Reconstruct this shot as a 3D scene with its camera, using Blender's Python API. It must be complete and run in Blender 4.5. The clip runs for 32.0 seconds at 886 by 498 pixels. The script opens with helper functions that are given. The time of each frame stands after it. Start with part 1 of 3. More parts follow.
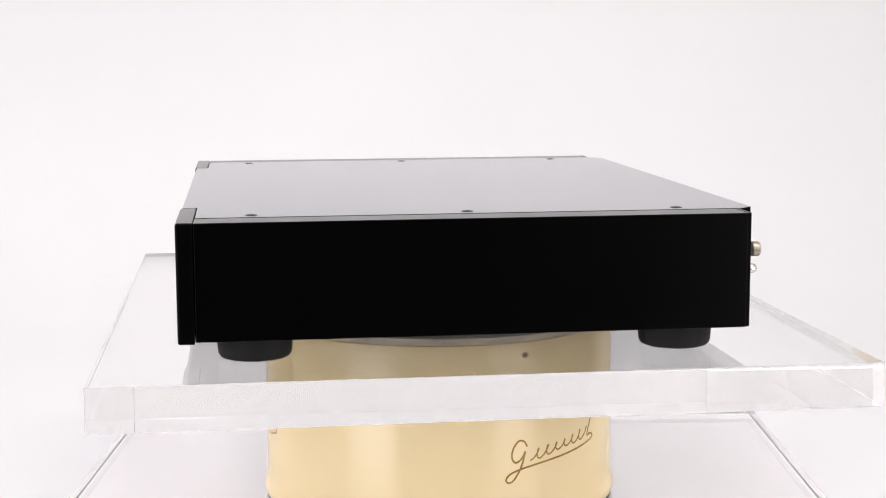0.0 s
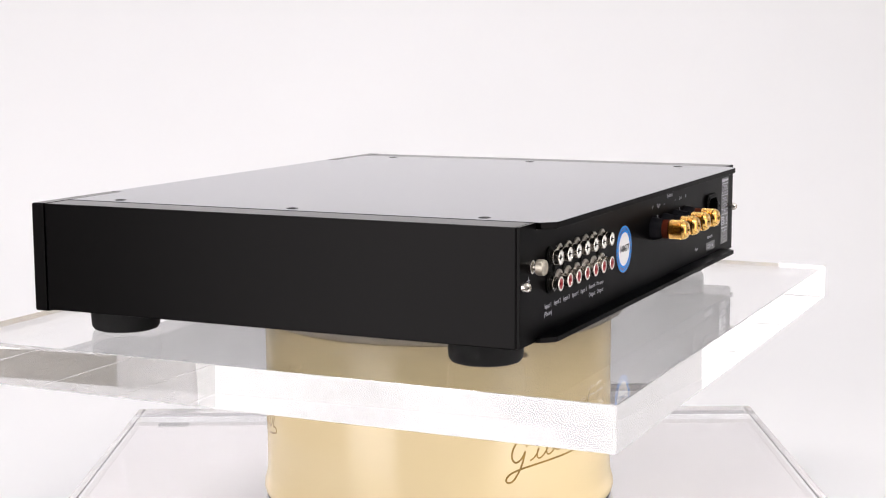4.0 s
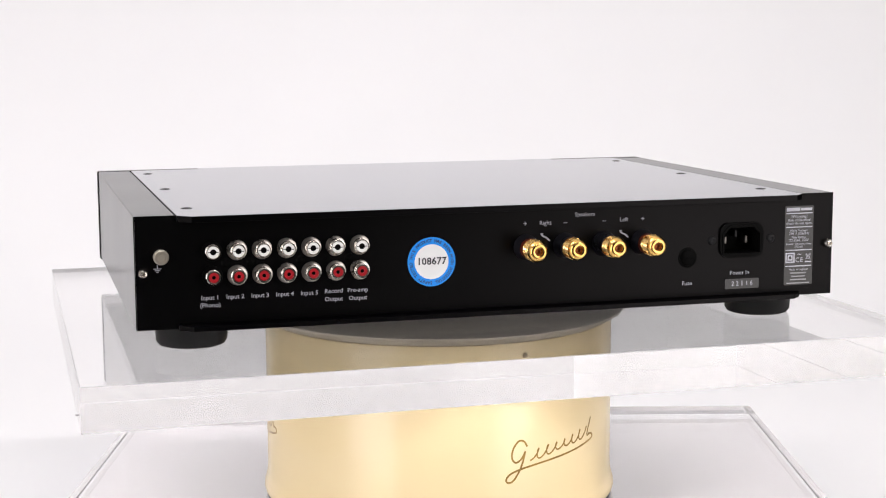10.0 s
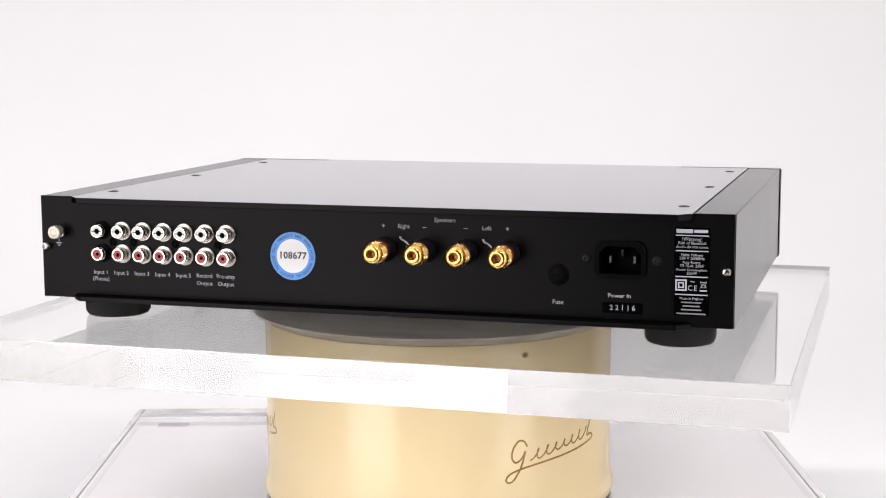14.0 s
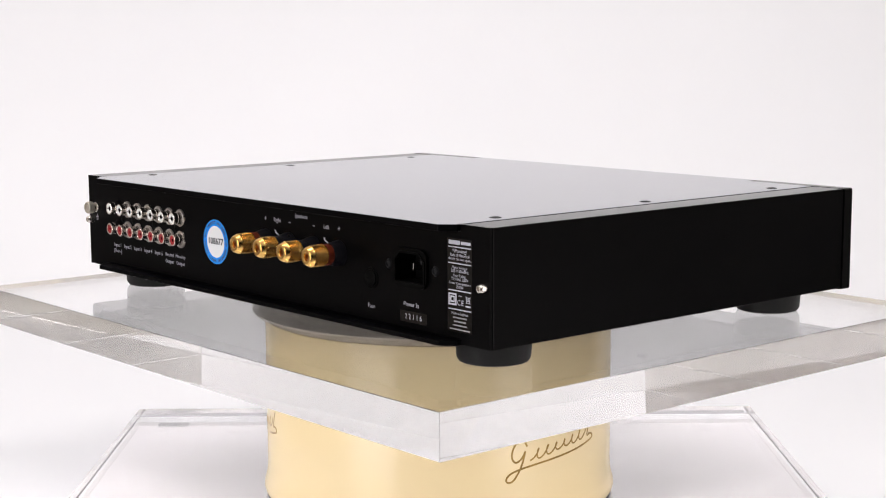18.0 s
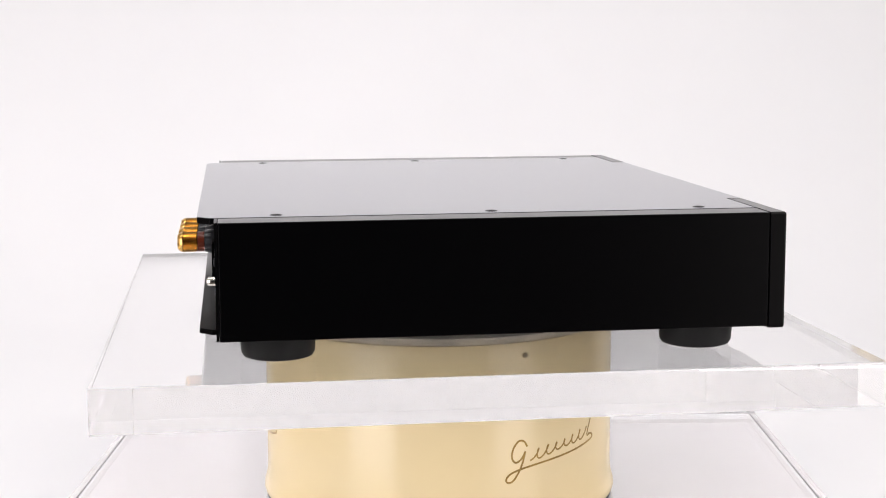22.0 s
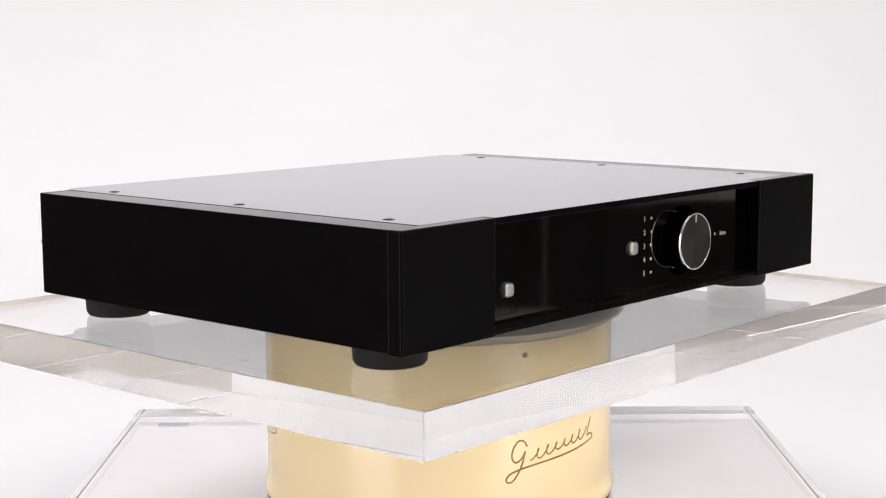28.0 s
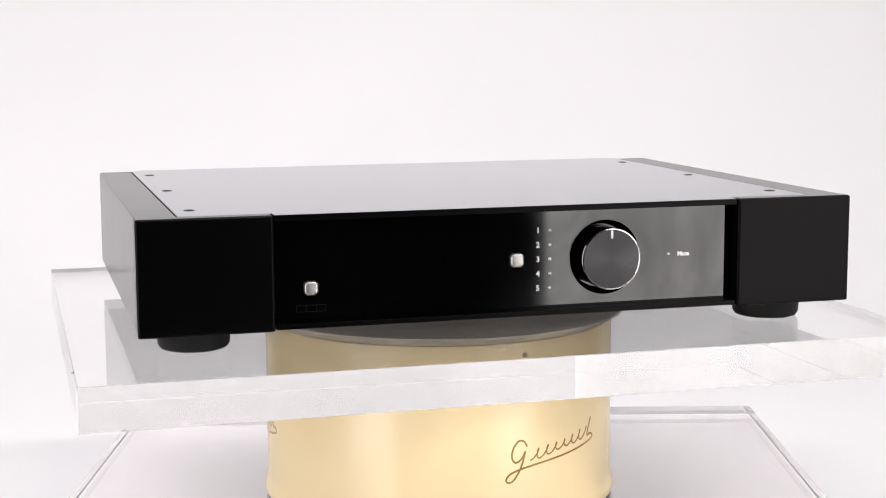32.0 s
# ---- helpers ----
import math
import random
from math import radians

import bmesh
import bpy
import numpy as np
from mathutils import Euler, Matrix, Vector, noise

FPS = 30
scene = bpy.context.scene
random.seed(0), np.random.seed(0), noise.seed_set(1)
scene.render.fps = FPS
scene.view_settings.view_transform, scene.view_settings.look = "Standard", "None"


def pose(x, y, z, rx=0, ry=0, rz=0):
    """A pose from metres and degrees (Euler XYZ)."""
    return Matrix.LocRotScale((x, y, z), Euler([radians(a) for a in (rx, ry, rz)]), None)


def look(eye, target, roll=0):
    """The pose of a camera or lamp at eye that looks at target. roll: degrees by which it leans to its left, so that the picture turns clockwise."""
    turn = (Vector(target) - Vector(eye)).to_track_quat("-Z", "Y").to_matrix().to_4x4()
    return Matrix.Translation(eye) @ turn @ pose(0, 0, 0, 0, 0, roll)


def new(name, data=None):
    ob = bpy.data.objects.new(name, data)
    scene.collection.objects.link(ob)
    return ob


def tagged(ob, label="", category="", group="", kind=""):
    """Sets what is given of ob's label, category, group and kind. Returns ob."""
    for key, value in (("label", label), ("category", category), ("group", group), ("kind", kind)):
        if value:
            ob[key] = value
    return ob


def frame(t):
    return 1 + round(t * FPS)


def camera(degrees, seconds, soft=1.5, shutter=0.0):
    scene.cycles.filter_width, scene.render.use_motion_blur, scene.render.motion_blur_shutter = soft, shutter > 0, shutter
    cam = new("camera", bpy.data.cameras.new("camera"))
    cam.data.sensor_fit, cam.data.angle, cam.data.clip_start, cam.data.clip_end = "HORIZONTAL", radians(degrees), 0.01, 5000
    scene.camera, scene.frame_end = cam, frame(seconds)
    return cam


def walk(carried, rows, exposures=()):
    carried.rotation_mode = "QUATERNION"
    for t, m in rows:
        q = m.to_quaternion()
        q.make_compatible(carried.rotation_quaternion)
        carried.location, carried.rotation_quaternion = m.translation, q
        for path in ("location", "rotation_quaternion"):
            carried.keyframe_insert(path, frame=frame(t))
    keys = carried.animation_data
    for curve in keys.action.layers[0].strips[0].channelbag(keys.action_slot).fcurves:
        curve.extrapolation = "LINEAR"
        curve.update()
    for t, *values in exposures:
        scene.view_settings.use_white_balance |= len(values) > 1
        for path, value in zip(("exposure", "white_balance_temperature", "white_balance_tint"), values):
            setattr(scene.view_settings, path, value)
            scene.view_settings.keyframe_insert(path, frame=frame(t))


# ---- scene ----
cam = camera(32.24, 32.0, soft=1.1)
EYE = Vector((0.0, -1.0342, 0.345))
AHEAD = Vector((math.sin(radians(0.192)) * math.cos(radians(7.767)), math.cos(radians(0.192)) * math.cos(radians(7.767)), -math.sin(radians(7.767))))
VIEW = look(EYE, EYE + AHEAD, -0.257)
walk(cam, [(0.0, VIEW), (32.0, VIEW)])

# the turn of the display slab: seconds, degrees
TURN = [(0, -82.87), (2, -99.07), (4, -115.31), (6, -131.57), (8, -147.87), (10, -164.19), (12, -180.53), (14, -196.88), (16, -213.25),
        (18, -229.63), (20, -246.01), (22, -262.40), (24, -278.78), (26, -295.16), (28, -311.54), (30, -327.90), (32, -344.24)]

# heights over the white paper
BASE_TOP, SLAB_BOT, SLAB_TOP = 0.038, 0.1465, 0.1710
PLATTER = SLAB_BOT - 0.0068
CASE_TOP = 0.078  # of the amplifier, over the slab

# ---- light ----
scene.cycles.max_bounces, scene.cycles.transmission_bounces, scene.cycles.glossy_bounces = 24, 24, 24
world = bpy.data.worlds.new("studio")
scene.world = world
world.use_nodes = True
world.node_tree.nodes["Background"].inputs[0].default_value = (0.9, 0.92, 1.0, 1)
world.node_tree.nodes["Background"].inputs[1].default_value = 0.05


def softbox(name, eye, target, w, h, watts, colour=(1, 1, 1)):
    data = bpy.data.lights.new(name, "AREA")
    data.shape, data.size, data.size_y, data.energy, data.color = "RECTANGLE", w, h, watts, colour
    ob = new(name, data)
    ob.matrix_world = look(eye, target)
    return ob


def around(deg, dist, z):
    """A place at an angle to the right of the camera's side of the slab."""
    return (dist * math.sin(radians(deg)), -dist * math.cos(radians(deg)), z)


softbox("softbox_right", around(46.7, 1.3, 0.25), (0, 0, 0.15), 0.585, 1.3, 6.8, (1.0, 0.945, 0.945))
softbox("softbox_left", around(-42.0, 2.1, 0.40), (0, 0, 0.15), 1.15, 2.0, 29.0, (1.0, 0.965, 0.97))
softbox("softbox_top", (0.45, 0.45, 2.3), (0.45, 0.40, 0.0), 2.4, 1.6, 7.0, (0.915, 0.945, 1.0))
# overhead fill added for the unseen part of the room
softbox("ceiling_fill", (0.8, -0.9, 2.66), (0.8, -0.9, 0.0), 3.6, 2.6, 3.0, (1.0, 0.968, 0.99))
# added wall lamps, unseen, to brighten the side walls in the slab's edges
softbox("wall_fill_east", (2.3, -1.2, 2.64), (3.0, -1.2, 0.3), 0.15, 4.2, 76.0, (1.0, 0.965, 0.955))
softbox("wall_fill_west", (-2.3, -0.3, 2.64), (-3.0, -0.3, 0.3), 0.15, 4.4, 60.0, (1.0, 0.965, 0.97))


# ---- materials ----
def material(name, colour, rough=0.5, metal=0.0, spec=0.5, trans=0.0, ior=1.5, coat=0.0):
    m = bpy.data.materials.new(name)
    m.use_nodes = True
    b = m.node_tree.nodes["Principled BSDF"]
    b.inputs["Base Color"].default_value = (*colour, 1)
    b.inputs["Roughness"].default_value = rough
    b.inputs["Metallic"].default_value = metal
    b.inputs["Specular IOR Level"].default_value = spec
    b.inputs["Transmission Weight"].default_value = trans
    b.inputs["IOR"].default_value = ior
    b.inputs["Coat Weight"].default_value = coat
    return m


def node(m, kind, **inputs):
    n = m.node_tree.nodes.new(kind)
    for k, v in inputs.items():
        n.inputs[k.replace("_", " ")].default_value = v
    return n


def tie(m, a, out, b, inp):
    m.node_tree.links.new(a.outputs[out], b.inputs[inp])


def grain(m, scale=400.0, bump=0.1, dist=0.0002, rough=None, big=6.0, colour=None, stretch=(1, 1, 1)):
    """Fine relief, uneven gloss and a slow change of tone, at real size."""
    b = m.node_tree.nodes["Principled BSDF"]
    co = m.node_tree.nodes.new("ShaderNodeTexCoord")
    mp = node(m, "ShaderNodeMapping", Scale=stretch)
    tie(m, co, "Object", mp, "Vector")
    fine = node(m, "ShaderNodeTexNoise", Scale=scale, Detail=4.0)
    slow = node(m, "ShaderNodeTexNoise", Scale=big, Detail=5.0)
    tie(m, mp, 0, fine, "Vector")
    tie(m, mp, 0, slow, "Vector")
    if bump:
        bp = node(m, "ShaderNodeBump", Strength=bump, Distance=dist)
        tie(m, fine, 0, bp, "Height")
        tie(m, bp, 0, b, "Normal")
    if rough:
        mr = node(m, "ShaderNodeMapRange", To_Min=rough[0], To_Max=rough[1], From_Min=0.3, From_Max=0.7)
        tie(m, slow, 0, mr, "Value")
        tie(m, mr, 0, b, "Roughness")
    if colour:
        ramp = m.node_tree.nodes.new("ShaderNodeValToRGB")
        ramp.color_ramp.elements[0].position, ramp.color_ramp.elements[1].position = 0.3, 0.7
        ramp.color_ramp.elements[0].color = (*colour[0], 1)
        ramp.color_ramp.elements[1].color = (*colour[1], 1)
        tie(m, slow, 0, ramp, "Fac")
        tie(m, ramp, 0, b, "Base Color")
    return m


def grazing(m, low, high, film=0.0, slant=0.32):
    """Gloss set by view angle to imitate sheen: duller at a slant, bright at a nearly flat view."""
    b = m.node_tree.nodes["Principled BSDF"]
    lw = node(m, "ShaderNodeLayerWeight", Blend=0.5)
    dull = node(m, "ShaderNodeMapRange", From_Min=0.2, From_Max=0.6, To_Min=low, To_Max=slant * low)
    rise = node(m, "ShaderNodeMapRange", From_Min=0.85, From_Max=0.905, To_Min=0.0, To_Max=high)
    skin = node(m, "ShaderNodeMapRange", From_Min=0.85, From_Max=0.905, To_Min=0.0, To_Max=film)
    both = m.node_tree.nodes.new("ShaderNodeMath")
    for n in (dull, rise, skin):
        tie(m, lw, "Facing", n, "Value")
    tie(m, dull, 0, both, 0)
    tie(m, rise, 0, both, 1)
    tie(m, both, 0, b, "Specular IOR Level")
    tie(m, skin, 0, b, "Coat Weight")
    b.inputs["Coat Roughness"].default_value = 0.25
    b.inputs["Specular Tint"].default_value = (1.0, 0.95, 0.95, 1)
    return m


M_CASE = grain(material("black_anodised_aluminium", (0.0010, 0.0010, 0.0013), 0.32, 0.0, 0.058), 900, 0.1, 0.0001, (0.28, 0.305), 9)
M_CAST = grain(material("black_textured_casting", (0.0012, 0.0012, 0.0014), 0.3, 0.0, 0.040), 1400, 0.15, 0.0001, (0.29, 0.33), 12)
M_TOP = grain(material("black_brushed_coat", (0.020, 0.021, 0.034), 0.12, 0.0, 1.0), 1600, 0.03, 0.0001, (0.105, 0.135), 5)
M_REAR = grain(material("black_rear_paint", (0.0014, 0.0014, 0.0016), 0.32, 0.0, 0.052), 1500, 0.15, 0.0001, (0.31, 0.36), 14)
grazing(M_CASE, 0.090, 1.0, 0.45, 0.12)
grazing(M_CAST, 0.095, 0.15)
grazing(M_REAR, 0.085, 0.6, 0.0, 0.25)
M_TOP.node_tree.nodes["Principled BSDF"].inputs["Anisotropic"].default_value = 0.6
M_TOP.node_tree.nodes["Principled BSDF"].inputs["Coat Weight"].default_value = 0.6
M_TOP.node_tree.nodes["Principled BSDF"].inputs["Coat Roughness"].default_value = 0.13
M_TOP.node_tree.nodes["Principled BSDF"].inputs["Coat Tint"].default_value = (0.96, 0.97, 1.0, 1)
M_TOP.node_tree.nodes["Principled BSDF"].inputs["Specular Tint"].default_value = (0.80, 0.83, 1.0, 1)
lie = M_TOP.node_tree.nodes.new("ShaderNodeTangent")
lie.direction_type, lie.uv_map = "UV_MAP", "grain"
tie(M_TOP, lie, 0, M_TOP.node_tree.nodes["Principled BSDF"], "Tangent")
M_GLOSS = grain(material("black_gloss_acrylic", (0.001, 0.001, 0.0012), 0.03, 0.0, 0.42, ior=1.7), 50, 0, 0, (0.01, 0.07), 22)
place = M_GLOSS.node_tree.nodes.new("ShaderNodeTexCoord")
wipe = node(M_GLOSS, "ShaderNodeMapping", Scale=(1.0, 1.0, 0.7), Rotation=(0.0, 0.5, 0.0))
tie(M_GLOSS, place, "Object", wipe, "Vector")
smear = node(M_GLOSS, "ShaderNodeTexNoise", Scale=12.0, Detail=6.0, Roughness=0.6, Distortion=1.2)
tie(M_GLOSS, wipe, 0, smear, "Vector")
level = node(M_GLOSS, "ShaderNodeMapRange", From_Min=0.36, From_Max=0.60, To_Min=0.37, To_Max=0.60)
tie(M_GLOSS, smear, 0, level, "Value")
tie(M_GLOSS, level, 0, M_GLOSS.node_tree.nodes["Principled BSDF"], "Specular IOR Level")
M_RUBBER = grain(material("black_rubber", (0.007, 0.007, 0.007), 0.6, 0.0, 0.2), 700, 0.3, 0.0002, (0.55, 0.65), 30)
M_PLASTIC = grain(material("black_moulded_plastic", (0.0018, 0.0018, 0.0018), 0.4, 0.0, 0.04), 900, 0.1, 0.0001, (0.4, 0.5), 40)
M_DARK = material("matt_black_recess", (0.0015, 0.0015, 0.0015), 0.7, 0.0, 0.05)
M_PIN = grain(material("dull_contact_metal", (0.14, 0.13, 0.12), 0.35, 1.0), 800, 0.08, 0.0001, (0.3, 0.4), 150)
M_THUMB = grain(material("dull_nickel", (0.50, 0.46, 0.39), 0.42, 1.0), 900, 0.2, 0.0001, (0.36, 0.5), 200)
M_SCREW = grain(material("black_steel_screw", (0.012, 0.012, 0.013), 0.4, 0.3, 0.2), 900, 0.1, 0.0001, (0.35, 0.5), 200)
M_NICKEL = grain(material("nickel_plate", (0.74, 0.70, 0.65), 0.2, 1.0), 800, 0.08, 0.0001, (0.14, 0.28), 150)
M_BUTTON = grain(material("satin_button_metal", (0.55, 0.54, 0.52), 0.42, 1.0), 900, 0.1, 0.0001, (0.38, 0.46), 200)
M_RIM = grain(material("bright_cut_aluminium", (0.72, 0.71, 0.70), 0.13, 1.0), 900, 0.03, 0.0001, (0.10, 0.16), 200)
M_GOLD = grain(material("gold_plate", (0.78, 0.48, 0.14), 0.2, 1.0), 900, 0.05, 0.0001, (0.16, 0.26), 150)
M_KNURL = grain(material("gold_knurl", (0.72, 0.47, 0.17), 0.2, 1.0), 900, 0.05, 0.0001, (0.16, 0.24), 150)
M_KNOB = grain(material("black_spun_aluminium", (0.05, 0.05, 0.052), 0.28, 0.9), 900, 0.05, 0.0001, (0.26, 0.34), 40)
M_KNOB.node_tree.nodes["Principled BSDF"].inputs["Anisotropic"].default_value = 0.75
spun = M_KNOB.node_tree.nodes.new("ShaderNodeTangent")
spun.direction_type, spun.axis = "RADIAL", "Y"
tie(M_KNOB, spun, 0, M_KNOB.node_tree.nodes["Principled BSDF"], "Tangent")
M_WHITE_INS = material("white_plastic_insert", (0.82, 0.82, 0.8), 0.35)
M_RED_INS = material("red_plastic_insert", (0.33, 0.008, 0.014), 0.3)
M_RED_RING = material("red_translucent_collar", (0.11, 0.017, 0.006), 0.3)
M_CORE = grain(material("red_gold_bore", (0.34, 0.10, 0.022), 0.35, 0.5), 900, 0.05, 0.0001, (0.3, 0.4), 150)
M_MARK = material("faint_dark_print", (0.004, 0.004, 0.005), 0.4, spec=0.2)
M_BASE = grain(material("grey_black_insulator", (0.010, 0.010, 0.013), 0.3, 0.0, 0.3), 900, 0.05, 0.0001, (0.25, 0.35), 60)
# nickel toned down to stand in for dark reflections on the flange
M_FLANGE = grain(material("dimmed_nickel_flange", (0.50, 0.47, 0.43), 0.22, 1.0), 800, 0.08, 0.0001, (0.22, 0.36), 150)
M_PRINT = material("white_screen_print", (0.48, 0.48, 0.54), 0.5)
M_FRONT_PRINT = material("silver_front_print", (0.62, 0.62, 0.62), 0.38, 0.85)
M_LENS = material("clear_indicator_lens", (0.5, 0.5, 0.5), 0.3, 0.8)
M_PRINT_DIM = material("grey_screen_print", (0.24, 0.24, 0.25), 0.25)
M_LABEL_BLACK = material("black_label_film", (0.0012, 0.0012, 0.0014), 0.08, spec=0.42)
M_BLUE = grain(material("blue_sticker_ink", (0.025, 0.27, 0.82), 0.22), 600, 0.03, 0.0001, (0.18, 0.28), 60)
M_STICKER = grain(material("white_sticker_paper", (0.78, 0.79, 0.80), 0.22), 600, 0.03, 0.0001, (0.18, 0.28), 60)
M_INK = material("dark_ink", (0.02, 0.02, 0.03), 0.5)
M_INK_BLUE = material("dark_blue_ink", (0.01, 0.03, 0.12), 0.4)

M_ACRYLIC = material("clear_acrylic", (0.995, 0.993, 0.993), 0.0, trans=1.0, ior=1.5)
# white mixed into the edge stands in for light the polish catches
M_EDGE = material("whitened_acrylic_edge", (0.965, 0.958, 0.956), 0.0, trans=0.85, ior=1.5)
M_PLATE = material("clear_acrylic_plate", (0.995, 0.993, 0.995), 0.0, trans=1.0, ior=1.5)
M_SCRATCH = material("whitened_scratch", (0.48, 0.47, 0.46), 0.6)
M_DRUM = grain(material("cream_gold_enamel", (0.97, 0.785, 0.45), 0.2, 0.0, 0.5), 500, 0.02, 0.0002, (0.15, 0.24), 8, ((0.79, 0.645, 0.385), (0.77, 0.62, 0.36)), (0.3, 0.3, 1))
M_SCRIPT = grain(material("gold_script_line", (0.34, 0.20, 0.035), 0.4, 0.4), 700, 0.1, 0.0001, None, 90, ((0.38, 0.23, 0.05), (0.22, 0.13, 0.02)))
M_PLATTER = grain(material("scuffed_grey_platter", (0.2, 0.2, 0.2), 0.4, 0.0), 300, 0.2, 0.0003, (0.25, 0.5), 26, ((0.58, 0.53, 0.45), (0.34, 0.31, 0.27)), (0.25, 1.6, 1))
M_SHEET = grain(material("pale_grey_sheet", (0.92, 0.89, 0.91), 0.5), 300, 0.05, 0.0002, (0.45, 0.6), 7, ((0.60, 0.578, 0.587), (0.58, 0.558, 0.567)))
M_PAD = material("grey_foam_pad", (0.24, 0.235, 0.24), 0.8)
M_PAPER = grain(material("white_backdrop_paper", (0.88, 0.87, 0.88), 0.7, 0.0, 0.3), 300, 0.05, 0.0003, (0.65, 0.8), 2, ((0.86, 0.86, 0.88), (0.845, 0.845, 0.865)))
M_WALL = grain(material("cream_wall_paint", (0.72, 0.68, 0.60), 0.8), 120, 0.2, 0.001, (0.7, 0.9), 2, ((0.73, 0.69, 0.61), (0.70, 0.66, 0.58)))
M_CREAM = grain(material("cream_wall_panel", (0.86, 0.81, 0.71), 0.5), 120, 0.1, 0.001, (0.45, 0.6), 2, ((0.87, 0.82, 0.72), (0.84, 0.79, 0.69)))
M_DARKWALL = grain(material("dark_curtain_wall", (0.03, 0.03, 0.03), 0.9), 120, 0.2, 0.001, None, 2, ((0.014, 0.014, 0.014), (0.01, 0.01, 0.01)))
M_CEIL = grain(material("white_ceiling_paint", (0.8, 0.79, 0.78), 0.9), 120, 0.2, 0.001, None, 2, ((0.8, 0.79, 0.78), (0.77, 0.76, 0.75)))
M_TILE = grain(material("brown_wall_tile", (0.33, 0.27, 0.24), 0.25), 60, 0.1, 0.001, (0.18, 0.35), 9, ((0.66, 0.58, 0.53), (0.52, 0.45, 0.41)))
M_WHITE_PANEL = grain(material("white_wall_panel", (0.86, 0.83, 0.80), 0.4), 120, 0.1, 0.001, (0.3, 0.5), 3, ((0.88, 0.85, 0.82), (0.78, 0.75, 0.74)))
M_GREY_PANEL = grain(material("grey_wall_panel", (0.42, 0.40, 0.38), 0.4), 120, 0.1, 0.001, (0.3, 0.5), 4, ((0.62, 0.60, 0.58), (0.50, 0.48, 0.47)))
M_DARK_BAND = grain(material("dark_band_paint", (0.05, 0.045, 0.04), 0.6), 120, 0.1, 0.001, (0.5, 0.7), 4, ((0.06, 0.05, 0.045), (0.04, 0.035, 0.03)))
M_BOLT = grain(material("tan_enamelled_bolt", (0.30, 0.23, 0.14), 0.4, 0.2), 900, 0.1, 0.0001, (0.35, 0.5), 200)
M_FLOOR_TILE = grain(material("brown_floor_tile", (0.10, 0.07, 0.055), 0.3), 60, 0.1, 0.001, (0.22, 0.4), 9, ((0.08, 0.057, 0.043), (0.055, 0.038, 0.03)))
M_JOINT = grain(material("pale_tile_joint", (0.6, 0.57, 0.52), 0.8), 200, 0.2, 0.001, None, 9, ((0.62, 0.58, 0.53), (0.5, 0.47, 0.43)))


# ---- mesh helpers ----
def part(name, bm, mat, parent=None, label="", smooth=False):
    me = bpy.data.meshes.new(name)
    bm.to_mesh(me)
    bm.free()
    me.materials.append(mat)
    if smooth:
        soften(me)
    ob = new(name, me)
    ob.parent = parent
    if label:
        ob["label"] = label
    return ob


def soften(me, deg=35):
    me.shade_smooth()
    me.set_sharp_from_angle(angle=radians(deg))


def again(ob, parent, at, label=""):
    """Another object on the same mesh, moved."""
    o = new(ob.name.split(".")[0], ob.data)
    o.parent, o.location = parent, at
    if label:
        o["label"] = label
    return o


def block(lo, hi, bevel=0.0, seg=2, bm=None):
    bm = bm or bmesh.new()
    size = [b - a for a, b in zip(lo, hi)]
    mid = [(a + b) / 2 for a, b in zip(lo, hi)]
    geo = bmesh.ops.create_cube(bm, size=1, matrix=Matrix.Translation(mid) @ Matrix.Diagonal((*size, 1)))
    if bevel:
        edges = list({e for v in geo["verts"] for e in v.link_edges})
        bmesh.ops.bevel(bm, geom=edges, offset=bevel, segments=seg, affect="EDGES", profile=0.5)
    return bm


def slabshape(outline, z0, z1, bevel=0.0, seg=2):
    """A flat plate from an outline in x and y."""
    bm = bmesh.new()
    low = [bm.verts.new((x, y, z0)) for x, y in outline]
    face = bm.faces.new(low)
    top = bmesh.ops.extrude_face_region(bm, geom=[face])
    for v in top["geom"]:
        if isinstance(v, bmesh.types.BMVert):
            v.co.z = z1
    bmesh.ops.recalc_face_normals(bm, faces=bm.faces)
    if bevel:
        bmesh.ops.bevel(bm, geom=list(bm.edges), offset=bevel, segments=seg, affect="EDGES", profile=0.5)
    return bm


TO_REAR = Matrix.Rotation(radians(-90), 4, "X")   # local z to +y
TO_FRONT = Matrix.Rotation(radians(90), 4, "X")   # local z to -y


def lathe(profile, seg=48, turn=None, at=(0, 0, 0), bm=None, wobble=None):
    """A turned form: profile of (radius, height); ends at radius 0 are closed."""
    bm = bm or bmesh.new()
    m = Matrix.Translation(at) @ (turn or Matrix())
    rings = []
    for r, z in profile:
        if r == 0:
            rings.append([bm.verts.new(m @ Vector((0, 0, z)))])
        else:
            ring = []
            for i in range(seg):
                k = r * (1 + (wobble if wobble and i % 2 else 0))
                a = 2 * math.pi * i / seg
                ring.append(bm.verts.new(m @ Vector((k * math.cos(a), k * math.sin(a), z))))
            rings.append(ring)
    for a, b in zip(rings, rings[1:]):
        for i in range(seg):
            j = (i + 1) % seg
            if len(a) == 1 and len(b) == 1:
                continue
            if len(a) == 1:
                bm.faces.new((a[0], b[j], b[i]))
            elif len(b) == 1:
                bm.faces.new((a[i], a[j], b[0]))
            else:
                bm.faces.new((a[i], a[j], b[j], b[i]))
    bmesh.ops.recalc_face_normals(bm, faces=bm.faces)
    return bm


